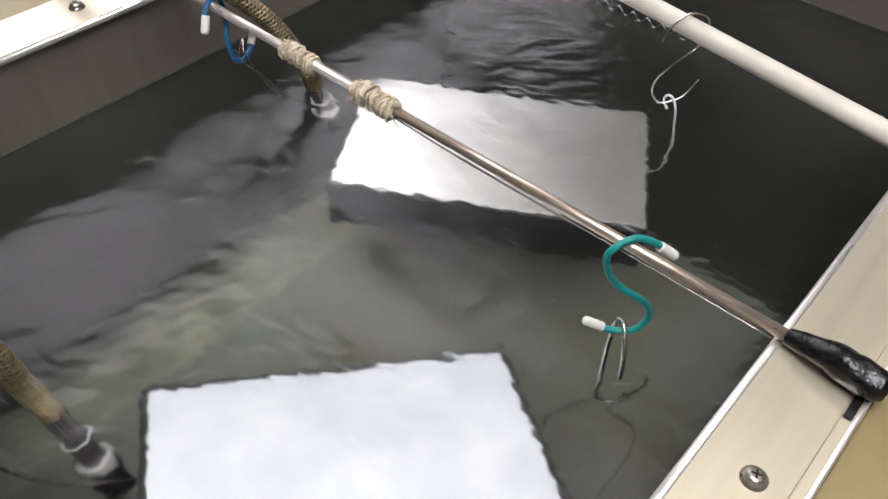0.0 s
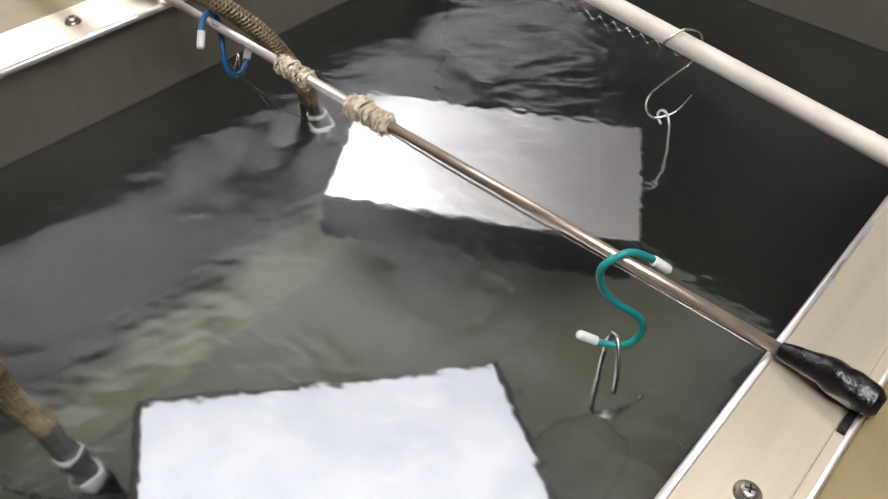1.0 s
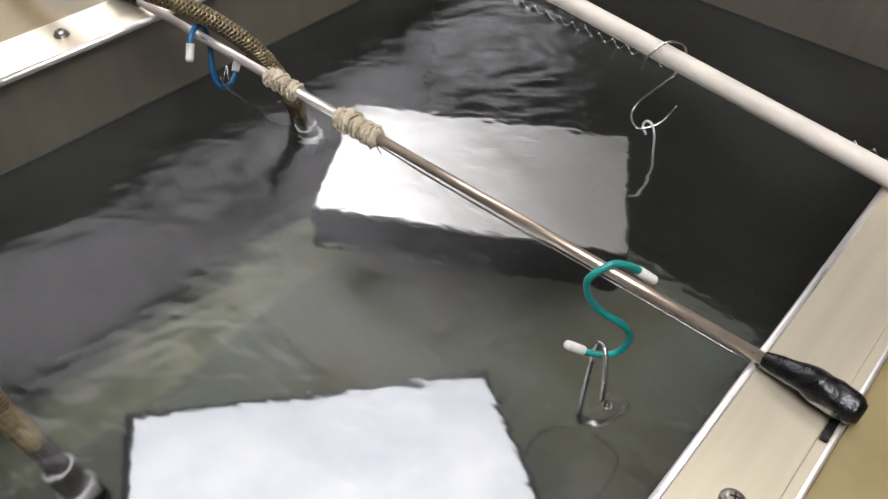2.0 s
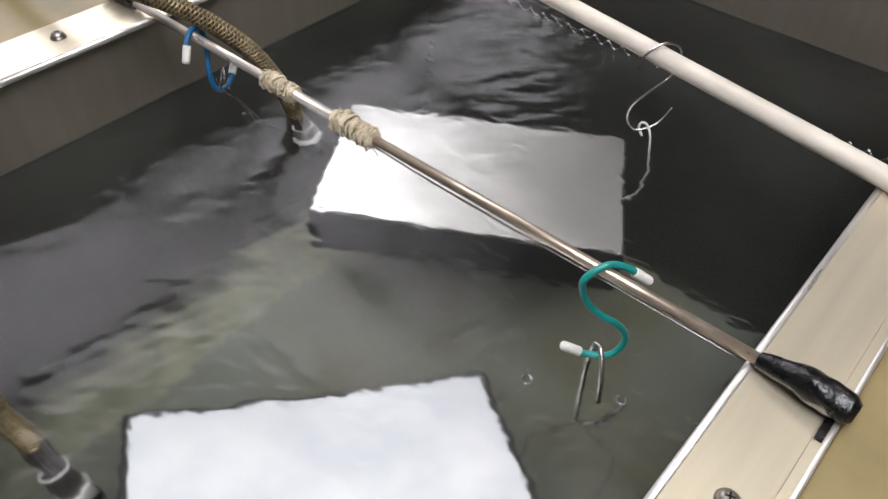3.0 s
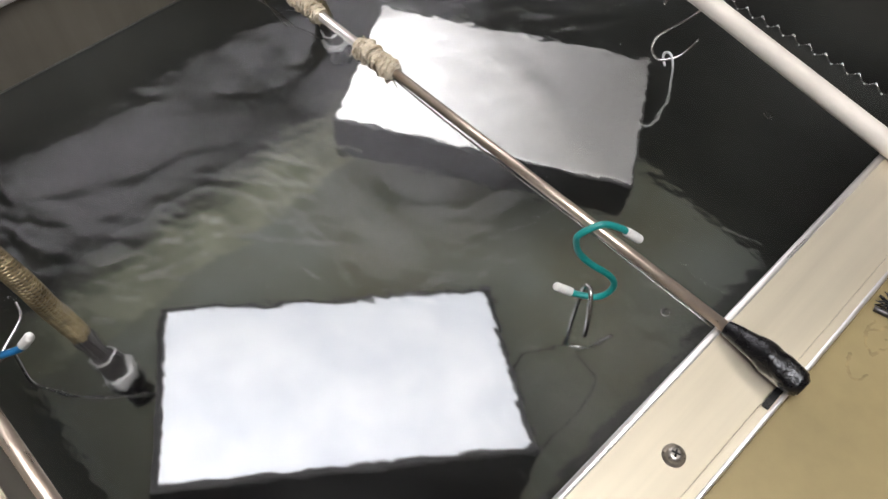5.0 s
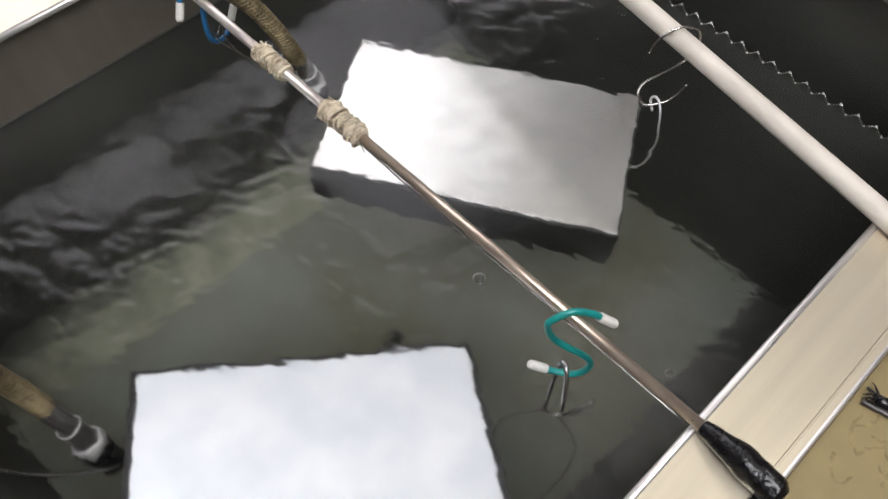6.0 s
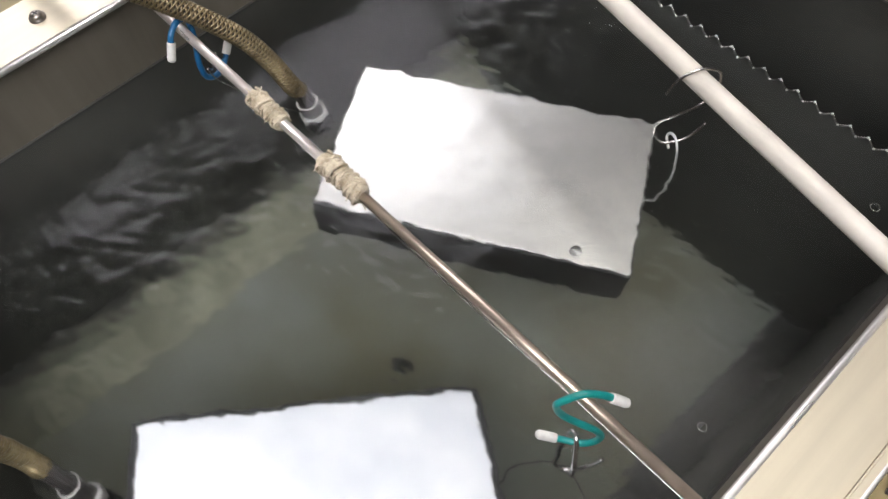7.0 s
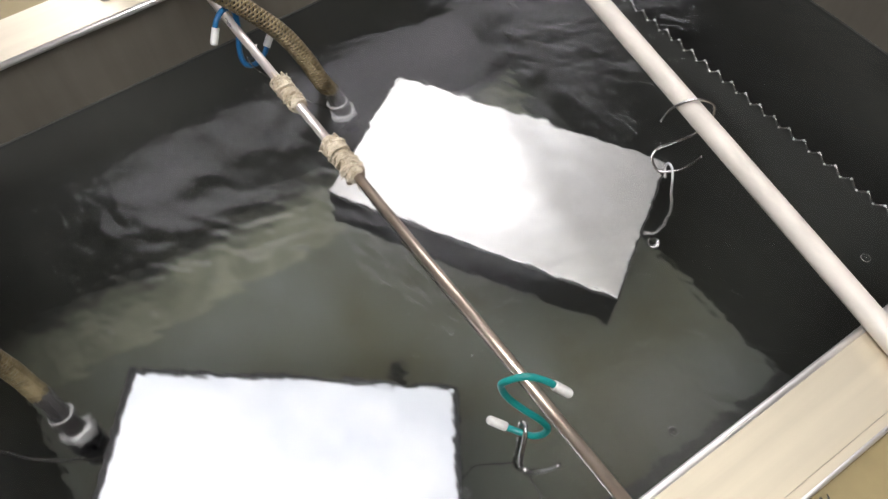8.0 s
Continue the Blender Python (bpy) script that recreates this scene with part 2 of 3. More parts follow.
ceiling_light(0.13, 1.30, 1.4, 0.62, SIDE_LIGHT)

# ---------------------------------------------------------------- tank
XL, XR, YB, YF, YW, ZF, ZR, WL = -0.680, -0.0345, 0.930, -0.056, 0.760, -0.5015, 0.075, -0.0165  # WL: the liquid's level


def tank():
    t = thing("steel_tank", "rectangular stainless steel dipping tank filled with murky liquid", "tank")
    w = 0.03
    part("wall", box(XL - w, XL, YF - w, YB + w, ZF - 0.02, ZR - 0.004), STEEL_WALL, t, "dull brownish steel wall")
    part("wall", box(XR, XR + w, YF - w, YB + w, ZF - 0.02, ZR - 0.004), STEEL_WALL, t, "dull brownish steel wall")
    part("wall", box(XL, XR, YB, YB + w, ZF - 0.02, ZR - 0.004), STEEL_WALL, t, "dull brownish steel wall")
    part("wall", box(XL, XR, YF - w, YF, ZF - 0.02, ZR - 0.004), STEEL_WALL, t, "dull brownish steel wall")
    part("floor", box(XL, XR, YF, YB, ZF - 0.02, ZF), FLOOR_MAT, t, "pale silty tank bottom")
    # dark sheets below the liquid's edge, standing for the shaded walls
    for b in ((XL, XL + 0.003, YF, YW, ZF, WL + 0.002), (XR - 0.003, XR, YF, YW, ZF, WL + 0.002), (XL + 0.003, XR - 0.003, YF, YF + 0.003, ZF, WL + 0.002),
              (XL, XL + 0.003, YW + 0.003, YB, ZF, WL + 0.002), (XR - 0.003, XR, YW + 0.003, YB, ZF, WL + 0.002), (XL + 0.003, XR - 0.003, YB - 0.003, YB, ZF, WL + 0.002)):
        part("shade_sheet", box(*b), PAINTED_SHADE, t, "dark grey-green sheet painted as wall shade below the liquid's edge")
    # rounded corners between floor and side walls; left painted lit, right painted shaded
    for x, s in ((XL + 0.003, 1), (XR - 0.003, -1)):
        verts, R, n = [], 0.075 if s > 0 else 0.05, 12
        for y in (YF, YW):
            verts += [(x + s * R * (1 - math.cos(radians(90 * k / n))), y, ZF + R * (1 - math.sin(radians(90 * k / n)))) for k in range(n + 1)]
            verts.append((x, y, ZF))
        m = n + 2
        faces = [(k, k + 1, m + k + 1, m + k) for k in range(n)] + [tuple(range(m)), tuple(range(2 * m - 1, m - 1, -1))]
        put("corner_cove", mesh_of("corner_cove", verts, faces, COVE_MAT if s > 0 else PAINTED_SHADE), t, "rounded bottom corner painted pale as lit" if s > 0 else "rounded bottom corner painted dark as shaded")
    # flanges: bent sheet with a rolled inner lip
    part("flange", box(-0.0385, 0.0145, YF - w, YB + w, ZR - 0.005, ZR, 0.0015), STEEL, t, "brushed steel flange")
    tube("lip", [(-0.0358, YF, ZR - 0.0025), (-0.0358, YB, ZR - 0.0025)], 0.0034, POLISHED, t, "bright rounded edge", straight=True)
    part("flange", box(-0.738, XL + 0.004, YF - w, YB + w, ZR - 0.005, ZR, 0.0015), STEEL, t, "brushed steel flange")
    tube("lip", [(XL + 0.003, YF, ZR - 0.003), (XL + 0.003, YB, ZR - 0.003)], 0.0035, POLISHED, t, "bright rounded edge", straight=True)
    part("flange", box(XL, XR, YB - 0.003, YB + 0.055, ZR - 0.005, ZR + 0.001, 0.0015), STEEL, t, "brushed steel flange")
    part("flange", box(XL, XR, YF - 0.055, YF + 0.003, ZR - 0.005, ZR + 0.001, 0.0015), STEEL, t, "brushed steel flange")
    part("trim_strip", box(0.0147, 0.0225, YF, YB, ZR - 0.006, ZR + 0.002, 0.0012), STEEL, t, "narrow raised steel edge strip")
    tube("edge_bead", [(0.0221, YF, ZR + 0.0008), (0.0221, YB, ZR + 0.0008)], 0.0019, POLISHED, t, "bright outer edge bead", straight=True)
    # weir with a saw-toothed top just at the waterline, in the painted shade colour
    part("weir", box(XL, XR, YW, YW + 0.003, ZF, WL - 0.016), PAINTED_SHADE, t, "steel overflow weir painted dark as shaded")
    verts, faces, edge = [], [], []
    step, n = 0.0195, int((XR - XL) / 0.0195)
    for i in range(n):
        x = XL + 0.01 + i * step
        for y in (YW, YW + 0.003):
            verts += [(x, y, WL - 0.016), (x + step, y, WL - 0.016), (x + step, y, WL - 0.006), (x + step * 0.5, y, WL + 0.005), (x, y, WL - 0.006)]
        b = i * 10
        faces += [(b, b + 1, b + 2, b + 3, b + 4), (b + 9, b + 8, b + 7, b + 6, b + 5), (b + 4, b + 3, b + 8, b + 9), (b + 3, b + 2, b + 7, b + 8)]
        edge += [Vector((x + step * k, YW + 0.0015, WL + z)) for k, z in ((0.0, -0.004), (0.25, 0.0005), (0.5, 0.0052), (0.75, 0.0005))]
    put("weir_teeth", mesh_of("weir_teeth", verts, faces, PAINTED_SHADE, False), t, "saw-toothed steel overflow edge")
    # The wet edge's highlight is modelled as a bright wire with beads.
    put("toothed_edge", tube_mesh("toothed_edge", edge, 0.0006, WIRE, 6), t, "thin bright wire drawn as the wet teeth's highlight")
    glints = bmesh.new()
    for i, q in enumerate(edge):
        if i % 4 in (0, 2):
            bmesh.ops.create_icosphere(glints, subdivisions=1, radius=0.0014, matrix=Matrix.Translation(q + Vector((0, -0.001, 0))))
    part("glint_beads", glints, ZINC, t, "bright beads drawn as highlights on the teeth", smooth=True)
    for x in (XL + 0.03, XR - 0.03):
        for y in (YF + 0.03, YB - 0.03):
            part("leg", box(x - 0.02, x + 0.02, y - 0.02, y + 0.02, RZ0, ZF - 0.02, 0.003), STEEL_WALL, t)
    for x, y in ((-0.004, 0.257), (-0.004, 0.80), (-0.708, 0.262), (-0.708, 0.80)):
        screw(x, y, t)
    return t


def screw(x, y, parent):
    """A pan-head cross screw on its washer."""
    s = new("screw")
    s.parent, s.location = parent, (x, y, ZR)
    tagged(s, "cross-head steel screw")
    verts, faces, seg = [], [], 28
    prof = [(0.0076, 0), (0.0076, 0.001), (0.0062, 0.0014), (0.0061, 0.0030), (0.0052, 0.0046), (0.0034, 0.0056), (0.0026, 0.0057)]
    for r, z in prof:
        for k in range(seg):
            verts.append((r * math.cos(math.tau * k / seg), r * math.sin(math.tau * k / seg), z))
    for i in range(len(prof) - 1):
        for k in range(seg):
            k2 = (k + 1) % seg
            faces.append((i * seg + k, i * seg + k2, (i + 1) * seg + k2, (i + 1) * seg + k))
    faces.append(tuple((len(prof) - 1) * seg + k for k in range(seg)))
    put("head", mesh_of("head", verts, faces, SCREW), s)
    for a in (20, 110):
        b = box(-0.0029, 0.0029, -0.0006, 0.0006, 0.0050, 0.0059)
        bmesh.ops.rotate(b, verts=b.verts, matrix=Matrix.Rotation(radians(a), 3, "Z"))
        part("slot", b, BLACK, s, "dark cross recess")


tank()

# deck on both sides of the tank
def worktop(x0, x1, y0, y1, top):
    """A laminate slab on four square legs that stand on the room's floor."""
    w = tagged(part("worktop", box(x0, x1, y0, y1, 0.035, top, 0.002), DECK), "beige laminate worktop beside the tank", "worktop", kind="structure")
    for x in (x0 + 0.06, x1 - 0.06):
        for y in (y0 + 0.06, y1 - 0.06):
            part("leg", box(x - 0.025, x + 0.025, y - 0.025, y + 0.025, RZ0, 0.035, 0.003), GREY, w)


worktop(0.023, 1.3, -1.2, 1.6, ZR - 0.002)
worktop(-1.6, -0.7385, -1.2, 1.6, ZR - 0.004)


def water():
    nx, ny = 400, 620
    xs, ys = np.linspace(XL - 0.02, XR + 0.02, nx), np.linspace(YF - 0.02, YB + 0.02, ny)
    X, Y = np.meshgrid(xs, ys, indexing="ij")
    Z = np.zeros_like(X)
    rng = np.random.default_rng(5)
    # swell, then shorter ripples that mostly run along the tank's diagonal
    for lam, amp, count, spread in ((0.16, 0.00026, 5, math.pi), (0.06, 0.00007, 8, 1.4), (0.026, 0.000045, 14, 0.9), (0.013, 0.000026, 18, 0.8)):
        for _ in range(count):
            a, ph, l = radians(132) + rng.uniform(-spread, spread), rng.uniform(0, math.tau), lam * rng.uniform(0.7, 1.4)
            Z += amp * np.sin((X * math.cos(a) + Y * math.sin(a)) * math.tau / l + ph)
    calm = 0.60 + 0.40 / (1 + np.exp((X - 0.5 * (Y - 0.3) + 0.36) / 0.06))
    Z *= calm
    verts = np.stack([X, Y, Z], -1).reshape(-1, 3).tolist()
    faces = [(i * ny + j, (i + 1) * ny + j, (i + 1) * ny + j + 1, i * ny + j + 1) for i in range(nx - 1) for j in range(ny - 1)]
    w = put("water", mesh_of("water", verts, faces, WATER))
    w.location.z = WL
    w.visible_shadow = False
    return tagged(w, "rippling grey-green murky process liquid", "water", kind="structure")


water_sheet = water()

# ---------------------------------------------------------------- boxes in the liquid


def dipped_block(a, b, c, L, W, depth, edge, step, face, face_label, label):
    """A metal block whose bright upper face has the corners a, b (long side) and c (across from a)."""
    a, b, c = Vector(a), Vector(b), Vector(c)
    u = (b - a).normalized()
    v = (c - a - u * (c - a).dot(u)).normalized()
    w = u.cross(v)
    if w.z < 0:
        w = -w
    mid = (a + b) / 2 + v * W / 2
    ob = thing("metal_block", label, "metal block", "blocks in the tank")
    m = Matrix((u, v, w)).transposed().to_4x4()
    if m.determinant() < 0:
        m = Matrix((u, -v, w)).transposed().to_4x4()
    m.translation = mid
    ob.matrix_basis = m
    # The sides' shade is put into a near-black body colour.
    part("body", box(-L / 2 - edge, L / 2 + edge, -W / 2 - edge, W / 2 + edge, -depth, -step, 0.0012), DARK_SIDE, ob, "dark sides and rim, with shade painted in")
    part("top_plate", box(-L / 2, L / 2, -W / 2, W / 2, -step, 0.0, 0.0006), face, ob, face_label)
    return ob


dipped_block((-0.5766, 0.5116, -0.1065), (-0.3024, 0.6831, -0.1165), (-0.4749, 0.3652, -0.1115), 0.321, 0.178, 0.085, 0.0022, 0.003, PLATE_SATIN, "satin silvery aluminium face", "metal block with bright white top hanging in the liquid")
dipped_block((-0.4267, 0.1002, -0.1533), (-0.2444, 0.3600, -0.2063), (-0.2829, -0.0020, -0.1063), 0.315, 0.181, 0.09, 0.0066, 0.0012, PLATE, "bright white etched aluminium face", "metal block with bright white top tilted in the liquid")

# ---------------------------------------------------------------- bars across the tank


def copper_rod():
    r = thing("copper_rod", "tarnished copper rod lying across the tank", "rod", "bars across the tank")
    # The bright reflection on this length is put into a paler colour.
    tube("bar", [(-0.745, 0.341, 0.0845), (-0.385, 0.3463, 0.0834)], 0.0042, PALE_SHEEN, r, "rod end painted pale for its bright reflection", straight=True, seg=20)
    tube("bar", [(-0.385, 0.3463, 0.0834), (0.0, 0.352, 0.0822)], 0.0041, BRONZE, r, "tarnished brown copper length", straight=True, seg=20)

    def lump(k):
        return 0.0056 + 0.0052 * min(1, k / 0.55) ** 1.2 - 0.0014 * max(0, k - 0.7) / 0.3 - 0.003 * max(0, k - 0.93) / 0.07

    pts = [(-0.0325 + 0.060 * i / 12, 0.3515 - 0.0003 * i, 0.0822 + 0.0055 * min(1, i / 5)) for i in range(13)]
    tube("tape_wrap", pts, lump, BLACK, r, "crumpled black tape round the end", seg=28, n=5, wobble=0.17, freq=85)
    tube("tape_wrap", [(-0.695 - 0.06 * i / 8, 0.342, 0.083 + 0.0045 * min(1, i / 3)) for i in range(9)], lump, BLACK, r, "crumpled black tape round the end", seg=28, n=5, wobble=0.17, freq=85)
    for x0, x1, r0 in ((-0.499, -0.457, 0.0058), (-0.409, -0.362, 0.0070)):
        y0, z0 = 0.3455 + 0.0148 * ((x0 + x1) / 2 + 0.44), 0.0835
        tube("twine_core", [(x0 + (x1 - x0) * i / 8, y0, z0) for i in range(9)], lambda k, r0=r0: r0 + 0.0012 * math.sin(k * 9 + r0 * 900), TWINE, r, "beige twine wrap", seg=18, n=3, wobble=0.25, freq=200)
        for s in range(4):
            winding("twine", [(x0 + 0.002 * s, y0, z0), ((x0 + x1) / 2, y0, z0), (x1 - 0.003 * s, y0, z0)], r0 + 0.0012, 0.006 + 0.002 * s, 0.0011, TWINE, r, jitter=0.5, phase=s * 1.7, hand=1 if s % 2 else -1)
        g = random.Random(int(-x0 * 1000))
        for s in range(22):
            a, x = g.uniform(0, math.tau), x0 + (x1 - x0) * g.choice((g.uniform(0, 0.2), g.uniform(0.65, 1)))
            d, e = Vector((0, math.cos(a), math.sin(a))), Vector((g.uniform(-0.006, 0.009), 0, 0))
            c0 = Vector((x, y0, z0))
            tube("fibre", [c0 + d * r0, c0 + d * (r0 + 0.003) + e * 0.5, c0 + d * (r0 + g.uniform(0.001, 0.006)) + e], 0.00055, TWINE, r, seg=5, n=3)
    tube("thin_wire", [(-0.362, 0.344, 0.079), (-0.30, 0.3435, 0.0782), (-0.22, 0.3445, 0.078), (-0.15, 0.3465, 0.0778), (-0.04, 0.348, 0.0772)], 0.0007, WIRE, r, "thin wire along the rod", seg=6)


copper_rod()
r3 = thing("steel_rod", "polished steel rod lying across the tank", "rod", "bars across the tank")
tube("bar", [(-0.74, -0.034, 0.081), (0.01, -0.034, 0.081)], 0.0055, BRONZE, r3, straight=True, seg=20)


def cream_pipe():
    p = thing("cream_pipe", "cream plastic pipe lying across the tank", "pipe", "bars across the tank")
    tube("pipe_body", [(-0.74, 0.699, 0.0845), (-0.35, 0.634, 0.0845), (0.10, 0.5595, 0.0842)], 0.0091, PIPE_MAT, p, seg=28, n=3)


cream_pipe()

# ---------------------------------------------------------------- hooks


def s_hook(name, pts, r, mat, label, caps=True):
    h = thing(name, label, "hook", "hooks on the bars")
    tube("hook_wire", pts, r, mat, h, seg=14, n=8)
    if caps:
        for a, b in ((pts[0], pts[1]), (pts[-1], pts[-2])):
            a, b = Vector(a), Vector(b)
            d = (a - b).normalized()
            tube("end_cap", [a - d * 0.004, a, a + d * 0.004, a + d * 0.010, a + d * 0.0125], lambda k: r * (1.42 if k < 0.8 else 1.42 - 2.4 * (k - 0.8)), CAP, h, "white rubber end cap", n=3)
    return h


s_hook("s_hook", [(-0.1268, 0.3655, 0.0800), (-0.1330, 0.3600, 0.0862), (-0.1425, 0.349, 0.0912), (-0.1505, 0.3362, 0.083), (-0.151, 0.3355, 0.0714), (-0.1465, 0.339, 0.057), (-0.1373, 0.3457, 0.0455), (-0.126, 0.3535, 0.0365), (-0.1202, 0.3577, 0.0248), (-0.121, 0.3555, 0.0125), (-0.127, 0.3497, 0.0042), (-0.1399, 0.3405, 0.0037), (-0.146, 0.335, 0.0082)], 0.0026, TEAL, "teal vinyl-coated hook with white tips on the rod")
s_hook("s_hook", [(-0.590, 0.3265, 0.081), (-0.594, 0.3320, 0.0890), (-0.599, 0.3425, 0.0930), (-0.602, 0.3525, 0.086), (-0.596, 0.3505, 0.070), (-0.5867, 0.3425, 0.052), (-0.583, 0.343, 0.036), (-0.586, 0.354, 0.0275), (-0.594, 0.368, 0.0275), (-0.598, 0.3755, 0.0345)], 0.0027, BLUE, "blue vinyl-coated hook with white tips on the rod")
s_hook("s_hook", [(-0.395, -0.056, 0.079), (-0.395, -0.049, 0.089), (-0.394, -0.035, 0.0950), (-0.393, -0.0215, 0.086), (-0.391, -0.028, 0.062), (-0.389, -0.032, 0.045), (-0.386, -0.020, 0.031), (-0.378, -0.004, 0.033), (-0.374, 0.001, 0.041)], 0.0027, BLUE, "blue vinyl-coated hook with white tips beside the hose")
ph = thing("wire_hook", "bent bare steel wire hook hanging on the pipe", "hook", "hooks on the bars")
tube("hook_wire", [(-0.2673, 0.5949, 0.0751), (-0.2642, 0.602, 0.0905), (-0.2551, 0.616, 0.0995), (-0.2450, 0.630, 0.0925), (-0.2405, 0.626, 0.077), (-0.2440, 0.6115, 0.0665), (-0.2560, 0.6025, 0.050), (-0.2665, 0.601, 0.033), (-0.2690, 0.6035, 0.0145), (-0.2600, 0.6055, 0.0055), (-0.2500, 0.614, 0.0085), (-0.2437, 0.6225, 0.0140), (-0.2391, 0.6341, 0.0273)], 0.0013, WIRE, ph)
clip = thing("steel_clip", "bent chromed steel wire clip hanging from the teal hook", "clip", "hooks on the bars")
tube("clip_wire", [(-0.119, 0.3364, -0.0425), (-0.1200, 0.335, -0.010), (-0.1290, 0.345, 0.006), (-0.1355, 0.3500, 0.0085), (-0.1395, 0.3495, 0.002), (-0.1421, 0.3539, -0.0465), (-0.1396, 0.3503, -0.1015), (-0.1375, 0.3483, -0.1245), (-0.1319, 0.3508, -0.1305), (-0.1226, 0.357, -0.1295), (-0.1149, 0.3673, -0.1165), (-0.1108, 0.3755, -0.1005)], 0.0021, WIRE, clip, n=6)


def hanging_wire(pts, label, mat=None, r=0.0008):
    w = tube("hanging_wire", pts, r, mat or WIRE, seg=6)
    return tagged(w, label, "wire", "wires holding the blocks")


hanging_wire([(-0.2525, 0.609, 0.0), (-0.2610, 0.6165, 0.002), (-0.2587, 0.6174, 0.0085), (-0.2500, 0.613, 0.0100), (-0.2415, 0.608, -0.004), (-0.2449, 0.6261, -0.0665), (-0.2469, 0.6302, -0.1065), (-0.25, 0.6261, -0.1415), (-0.2582, 0.6168, -0.1435)], "twisted steel wire from the hook to the block", ZINC, r=0.0013)
hanging_wire([(-0.1298, 0.3611, -0.1635), (-0.1124, 0.357, -0.1595), (-0.097, 0.3467, -0.1465), (-0.0898, 0.3241, -0.1345), (-0.0877, 0.2902, -0.1415), (-0.0918, 0.2666, -0.1615), (-0.1072, 0.2707, -0.1725)], "thin dark wire from the clip to the block", DARK_WIRE)
hanging_wire([(-0.1401, 0.358, -0.1595), (-0.1534, 0.3416, -0.1665), (-0.1637, 0.3241, -0.1685), (-0.1617, 0.3097, -0.1845)], "thin dark wire from the clip to the block", DARK_WIRE)
hanging_wire([(-0.588, 0.352, 0.034), (-0.584, 0.347, 0.042), (-0.578, 0.350, 0.030), (-0.566, 0.366, 0.008), (-0.5591, 0.4032, -0.0565), (-0.5304, 0.4381, -0.108)], "thin steel wire from the blue hook to the block")
hanging_wire([(-0.588, 0.352, 0.034), (-0.592, 0.362, 0.045), (-0.583, 0.356, 0.034), (-0.573, 0.362, 0.012), (-0.5745, 0.3796, -0.0265)], "loose end of thin steel wire on the blue hook")
hanging_wire([(-0.413, 0.012, 0.036), (-0.400, 0.008, 0.034), (-0.388, -0.014, 0.029), (-0.384, -0.020, 0.026), (-0.398, -0.012, 0.012), (-0.4034, -0.0127, -0.005), (-0.392, -0.0169, -0.035), (-0.3831, -0.011, -0.052), (-0.368, 0.012, -0.095), (-0.356, 0.050, -0.139)], "thin grey wire from the blue hook to the block", r=0.0014)

# ---------------------------------------------------------------- hoses


def hose(pts, end, r, label):
    """A braided hose over a dark core; its smooth sleeve, ferrule, nut and fitting sink below the surface."""
    h = thing("braided_hose", label, "hose", "hoses over the tank")
    tube("core", pts, r * 0.88, RUBBER, h, "dark rubber core", seg=16)
    for k in range(6):
        for hand in (1, -1):
            winding("braid", pts, r * (0.97 if hand > 0 else 1.0), 0.030, 0.00115, BRAID, h, phase=math.tau * k / 6, hand=hand, n=8, seg=5)
    a, b = Vector(end[0]), Vector(end[1])

    def at(k):
        return a.lerp(b, k)

    tube("sleeve", [at(-0.05), at(0.1), at(0.36)], r * 0.98, GREY, h, "smooth dark hose sleeve", seg=24, n=3)
    axis = (b - a).normalized()
    side = axis.orthogonal().normalized()
    for k in range(7):
        d = Matrix.Rotation(math.tau * k / 7, 3, axis) @ side * r
        tube("sleeve_rib", [at(-0.02) + d, at(0.16) + d, at(0.34) + d], 0.0011, GREY, h, "dark rib along the sleeve", seg=6, n=2)
    tube("ferrule", [at(0.33), at(0.36), at(0.60)], r * 1.32, GREY, h, "grey metal ferrule", seg=28, n=3)
    ring = [at(0.33) + Matrix.Rotation(math.tau * k / 28, 3, axis) @ side * (r * 1.29) for k in range(29)]
    put("ring", tube_mesh("ring", ring, 0.0010, ZINC, 6), h, "bright steel edge of the ferrule")
    tube("nut", [at(0.57), at(0.60), at(0.68)], r * 1.85, ZINC, h, "bright hexagonal nut", seg=6, n=2)
    tube("collar", [at(0.675), at(0.70), at(0.80)], r * 1.72, BLACK, h, "black collar below the nut", seg=24, n=2)
    tube("fitting", [at(0.79), at(0.9), at(1.0)], r * 1.45, BLACK, h, "dark fitting under the surface", seg=24, n=2)
    return h


hose([(-0.95, -0.010, 0.085), (-0.80, -0.005, 0.092), (-0.70, -0.002, 0.106), (-0.62, 0.0, 0.113), (-0.55, 0.004, 0.104), (-0.495, 0.010, 0.083), (-0.458, 0.017, 0.053), (-0.438, 0.0235, 0.020), (-0.4369, 0.0268, -0.0365), (-0.4225, 0.0324, -0.0785)], ((-0.4225, 0.0324, -0.0785), (-0.3856, 0.0396, -0.1985)), 0.0086, "brass-coloured braided steel hose dipping into the liquid")
hose([(-0.95, 0.28, 0.083), (-0.86, 0.280, 0.090), (-0.78, 0.284, 0.112), (-0.72, 0.291, 0.1253), (-0.6706, 0.3015, 0.1297), (-0.6342, 0.3190, 0.1250), (-0.6075, 0.3400, 0.1120), (-0.5873, 0.3625, 0.0905), (-0.5715, 0.3840, 0.0620), (-0.5590, 0.3970, 0.0320), (-0.5500, 0.4045, 0.0050), (-0.5591, 0.4171, -0.0285)], ((-0.5591, 0.4171, -0.0285), (-0.5491, 0.4271, -0.1165)), 0.0082, "brass-coloured braided steel hose arching into the liquid")

# ---------------------------------------------------------------- small things
plug = thing("drain_plug", "black rubber plug on the tank floor", "plug", at=(-0.377, 0.361, ZF))
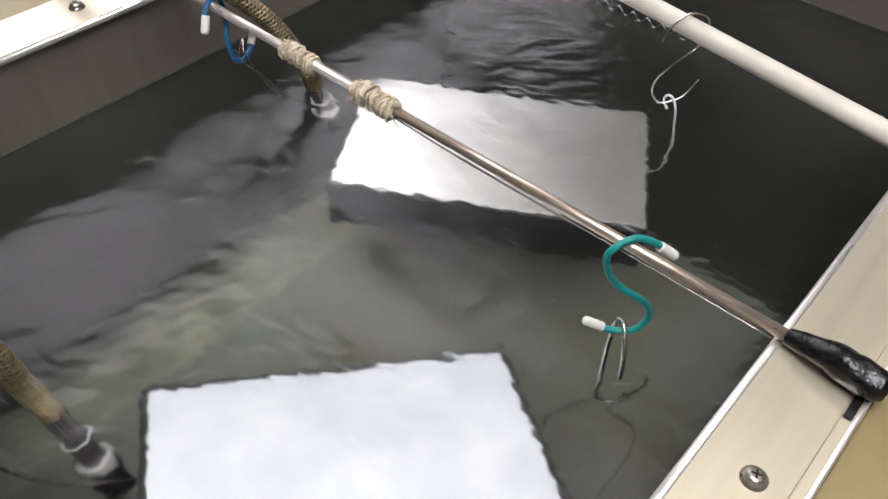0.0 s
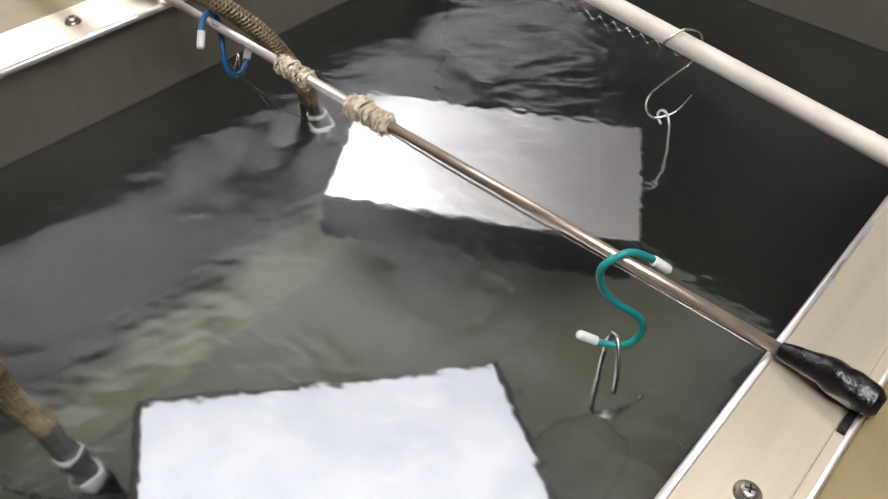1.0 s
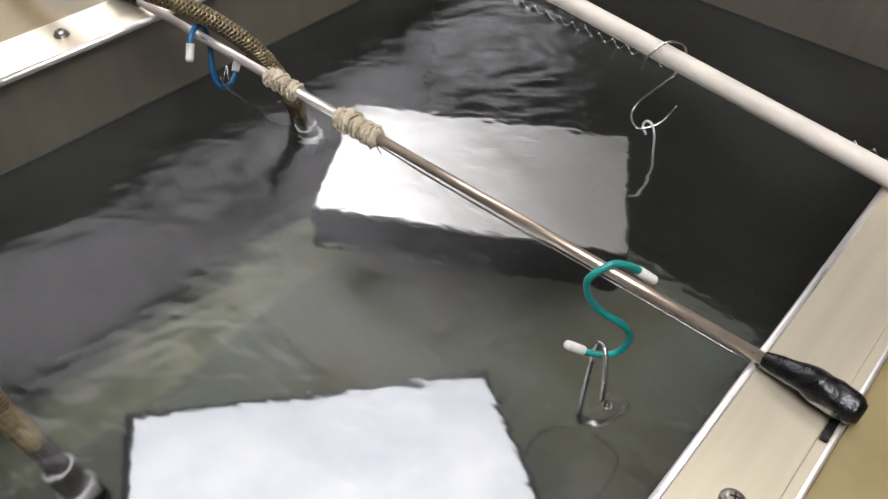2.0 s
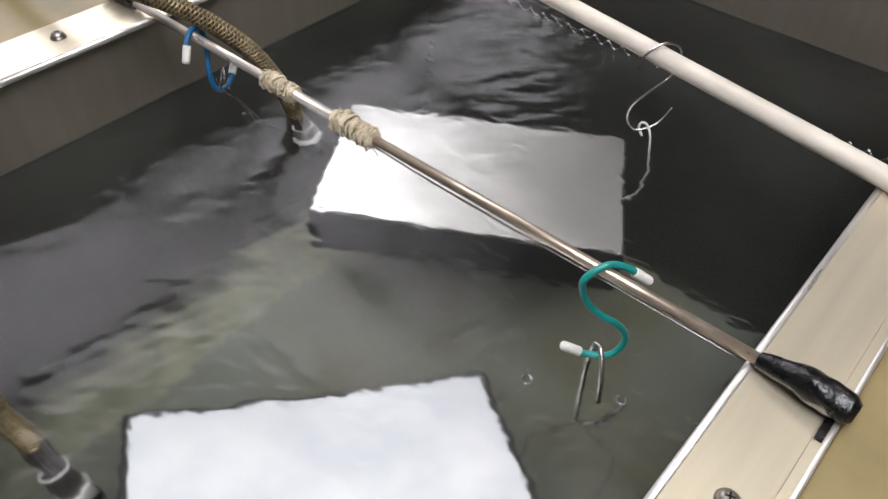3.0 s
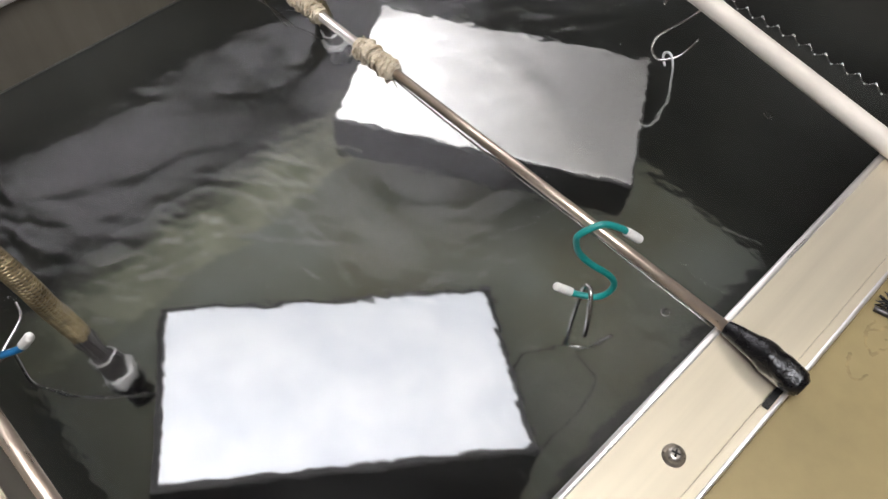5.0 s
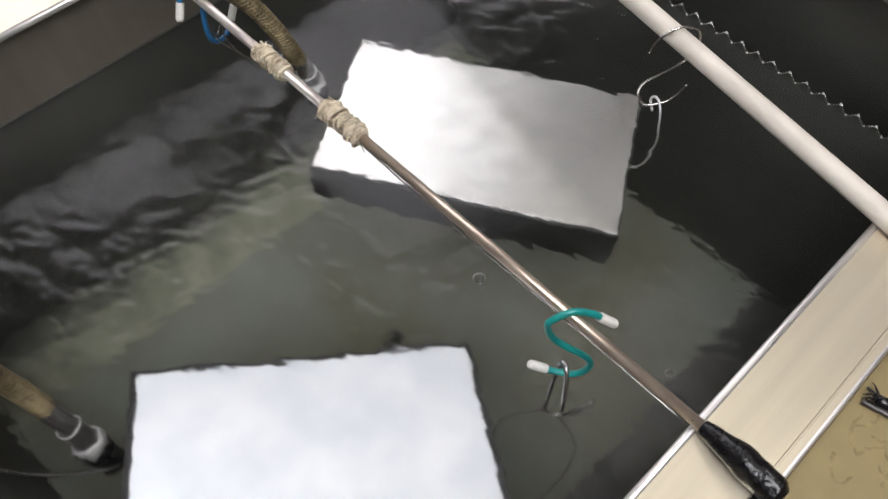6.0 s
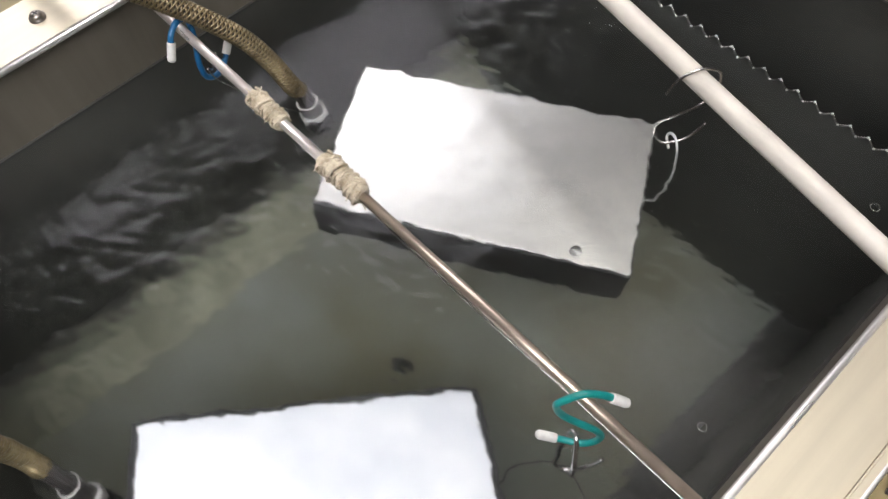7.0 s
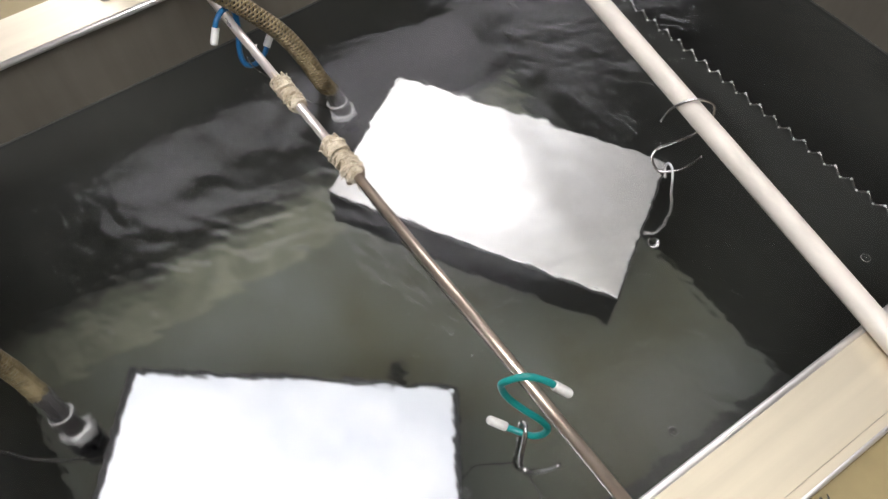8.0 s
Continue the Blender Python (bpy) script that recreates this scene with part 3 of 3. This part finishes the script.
tube("stopper", [(0, 0, 0.0), (0, 0, 0.012), (0, 0, 0.016)], lambda k: 0.0125 - 0.004 * k, RUBBER, plug, seg=20, n=2)
tube("pull_loop", [(-0.007, 0, 0.014), (-0.006, 0, 0.026), (0, 0.001, 0.031), (0.006, 0, 0.026), (0.007, 0, 0.014)], 0.0019, RUBBER, plug, seg=8)

# The black tape's reflection in the edge strip, put down as a dark slab.
tagged(part("tape_reflection", box(0.0150, 0.0200, 0.324, 0.346, ZR + 0.002, ZR + 0.0035, 0.0005), BLACK), "dark strip painted as the black tape's reflection on the edge strip", "tape")

cable = thing("frayed_cable", "black cable with a frayed end on the worktop", "cable")
tube("sheath", [(0.036, 0.453, 0.0768), (0.07, 0.462, 0.0775), (0.15, 0.47, 0.0775), (0.3, 0.46, 0.0775)], 0.0042, BLACK, cable, wobble=0.2, freq=200)
tube("conductor", [(0.030, 0.446, 0.0750), (0.06, 0.4515, 0.0755), (0.15, 0.458, 0.0755)], 0.0022, GREY, cable, "grey metal strand")
rng = random.Random(3)
for i in range(16):
    a = rng.uniform(-1.2, 1.2)
    q = Vector((0.037, 0.453 + rng.uniform(-0.004, 0.004), 0.0768))
    e = q + Vector((-0.010 * math.cos(a), 0.010 * math.sin(a), rng.uniform(-0.001, 0.004)))
    tube("strand", [q, (q + e) / 2 + Vector((0, 0, 0.001)), e], 0.0004, BLACK, cable, seg=5, n=3)


def stain(cx, cy, size, seed, z):
    """A thin dried brown smear: an uneven wandering ribbon."""
    g = random.Random(seed)
    verts, faces = [], []
    x, y, a = cx, cy, g.uniform(0, 6)
    n = 26
    for i in range(n):
        a += g.uniform(-0.55, 0.55)
        x, y = x + size * math.cos(a) / n, y + size * math.sin(a) / n
        w = 0.0008 + 0.0016 * abs(noise.noise(Vector((i * 0.4, seed, 0))))
        dx, dy = -math.sin(a) * w, math.cos(a) * w
        verts += [(x + dx, y + dy, z), (x - dx, y - dy, z)]
    faces = [(2 * i, 2 * i + 1, 2 * i + 3, 2 * i + 2) for i in range(n - 1)]
    return verts, faces


vs, fs = [], []
for i in range(7):
    v, f = stain(0.035 + 0.012 * (i % 3), 0.405 + 0.006 * i, 0.035, i, ZR - 0.0018 + 0.00002 * i)
    fs += [tuple(k + len(vs) for k in q) for q in f]
    vs += v
tagged(put("dried_stains", mesh_of("dried_stains", vs, fs, STAIN, False)), "dried brown smears on the beige worktop", "stain", kind="stuff")


def bubble(r):
    """A dome of liquid film afloat on the surface, with its rim."""
    b = thing("bubble", "clear air bubble afloat on the liquid", "bubble", "bubbles on the liquid")
    bm = bmesh.new()
    bmesh.ops.create_uvsphere(bm, u_segments=20, v_segments=12, radius=r)
    part("film", bm, BUBBLE, b, smooth=True)
    ring = [Vector((r * math.cos(math.tau * k / 20), r * math.sin(math.tau * k / 20), 0.0006)) for k in range(21)]
    put("rim", tube_mesh("rim", ring, 0.0005, WIRE, 5), b, "bright wet rim")
    return b


BUBBLE_A, BUBBLE_B, BUBBLE_C = bubble(0.0052), bubble(0.0042), bubble(0.0036)


def motions():
    """The liquid sways and its ripples travel; bubbles drift to the overflow."""
    rows = []
    for k in range(21):
        t = 8.0 * k / 20
        rows.append((t, pose(0.011 * math.sin(1.9 * t), 0.012 * math.sin(1.3 * t + 0.6), WL + 0.0006 * math.sin(2.7 * t))))
    walk(water_sheet, rows)
    walk(BUBBLE_A, [(t, pose(x, y, z)) for t, x, y, z in PATH_A])
    walk(BUBBLE_B, [(t, pose(x, y, z)) for t, x, y, z in PATH_B])
    walk(BUBBLE_C, [(t, pose(x, y, z)) for t, x, y, z in PATH_C])


PATH_A = ((0, -0.2685, 0.4392, -0.4365), (4, -0.2685, 0.434, -0.4165), (5.3, -0.2623, 0.3929, -0.2765), (5.7, -0.2438, 0.3734, -0.0365), (5.8, -0.2438, 0.3519, -0.0155), (6, -0.2428, 0.3652, -0.0155), (6.45, -0.2459, 0.4525, -0.0155),
          (7, -0.2438, 0.4761, -0.0155), (7.5, -0.249, 0.5049, -0.0155), (7.8, -0.2377, 0.5398, -0.0155), (8, -0.2099, 0.5593, -0.0155))
PATH_B = ((0, -0.0867, 0.2954, -0.4465), (2.2, -0.0918, 0.2954, -0.3965), (2.75, -0.1483, 0.2666, -0.0155), (3, -0.1647, 0.3046, -0.0155), (3.2, -0.1699, 0.357, -0.0155), (3.5, -0.174, 0.4289, -0.0155), (4, -0.1781, 0.4977, -0.0155),
          (4.2, -0.1688, 0.5234, -0.0155), (4.5, -0.1575, 0.5727, -0.0155), (4.7, -0.1555, 0.6055, -0.0155), (5.5, -0.1226, 0.6857, -0.0155), (6.5, -0.0898, 0.7021, -0.0155), (8, -0.0877, 0.7031, -0.0155))
PATH_C = ((0, -0.0815, 0.2286, -0.3765), (0.8, -0.0867, 0.2317, -0.2165), (1.15, -0.1216, 0.2358, -0.0155), (1.5, -0.1165, 0.2974, -0.0155), (3, -0.1021, 0.3364, -0.0155), (4.5, -0.0867, 0.3775, -0.0155), (7, -0.0723, 0.432, -0.0155), (8, -0.0692, 0.4494, -0.0155))
motions()
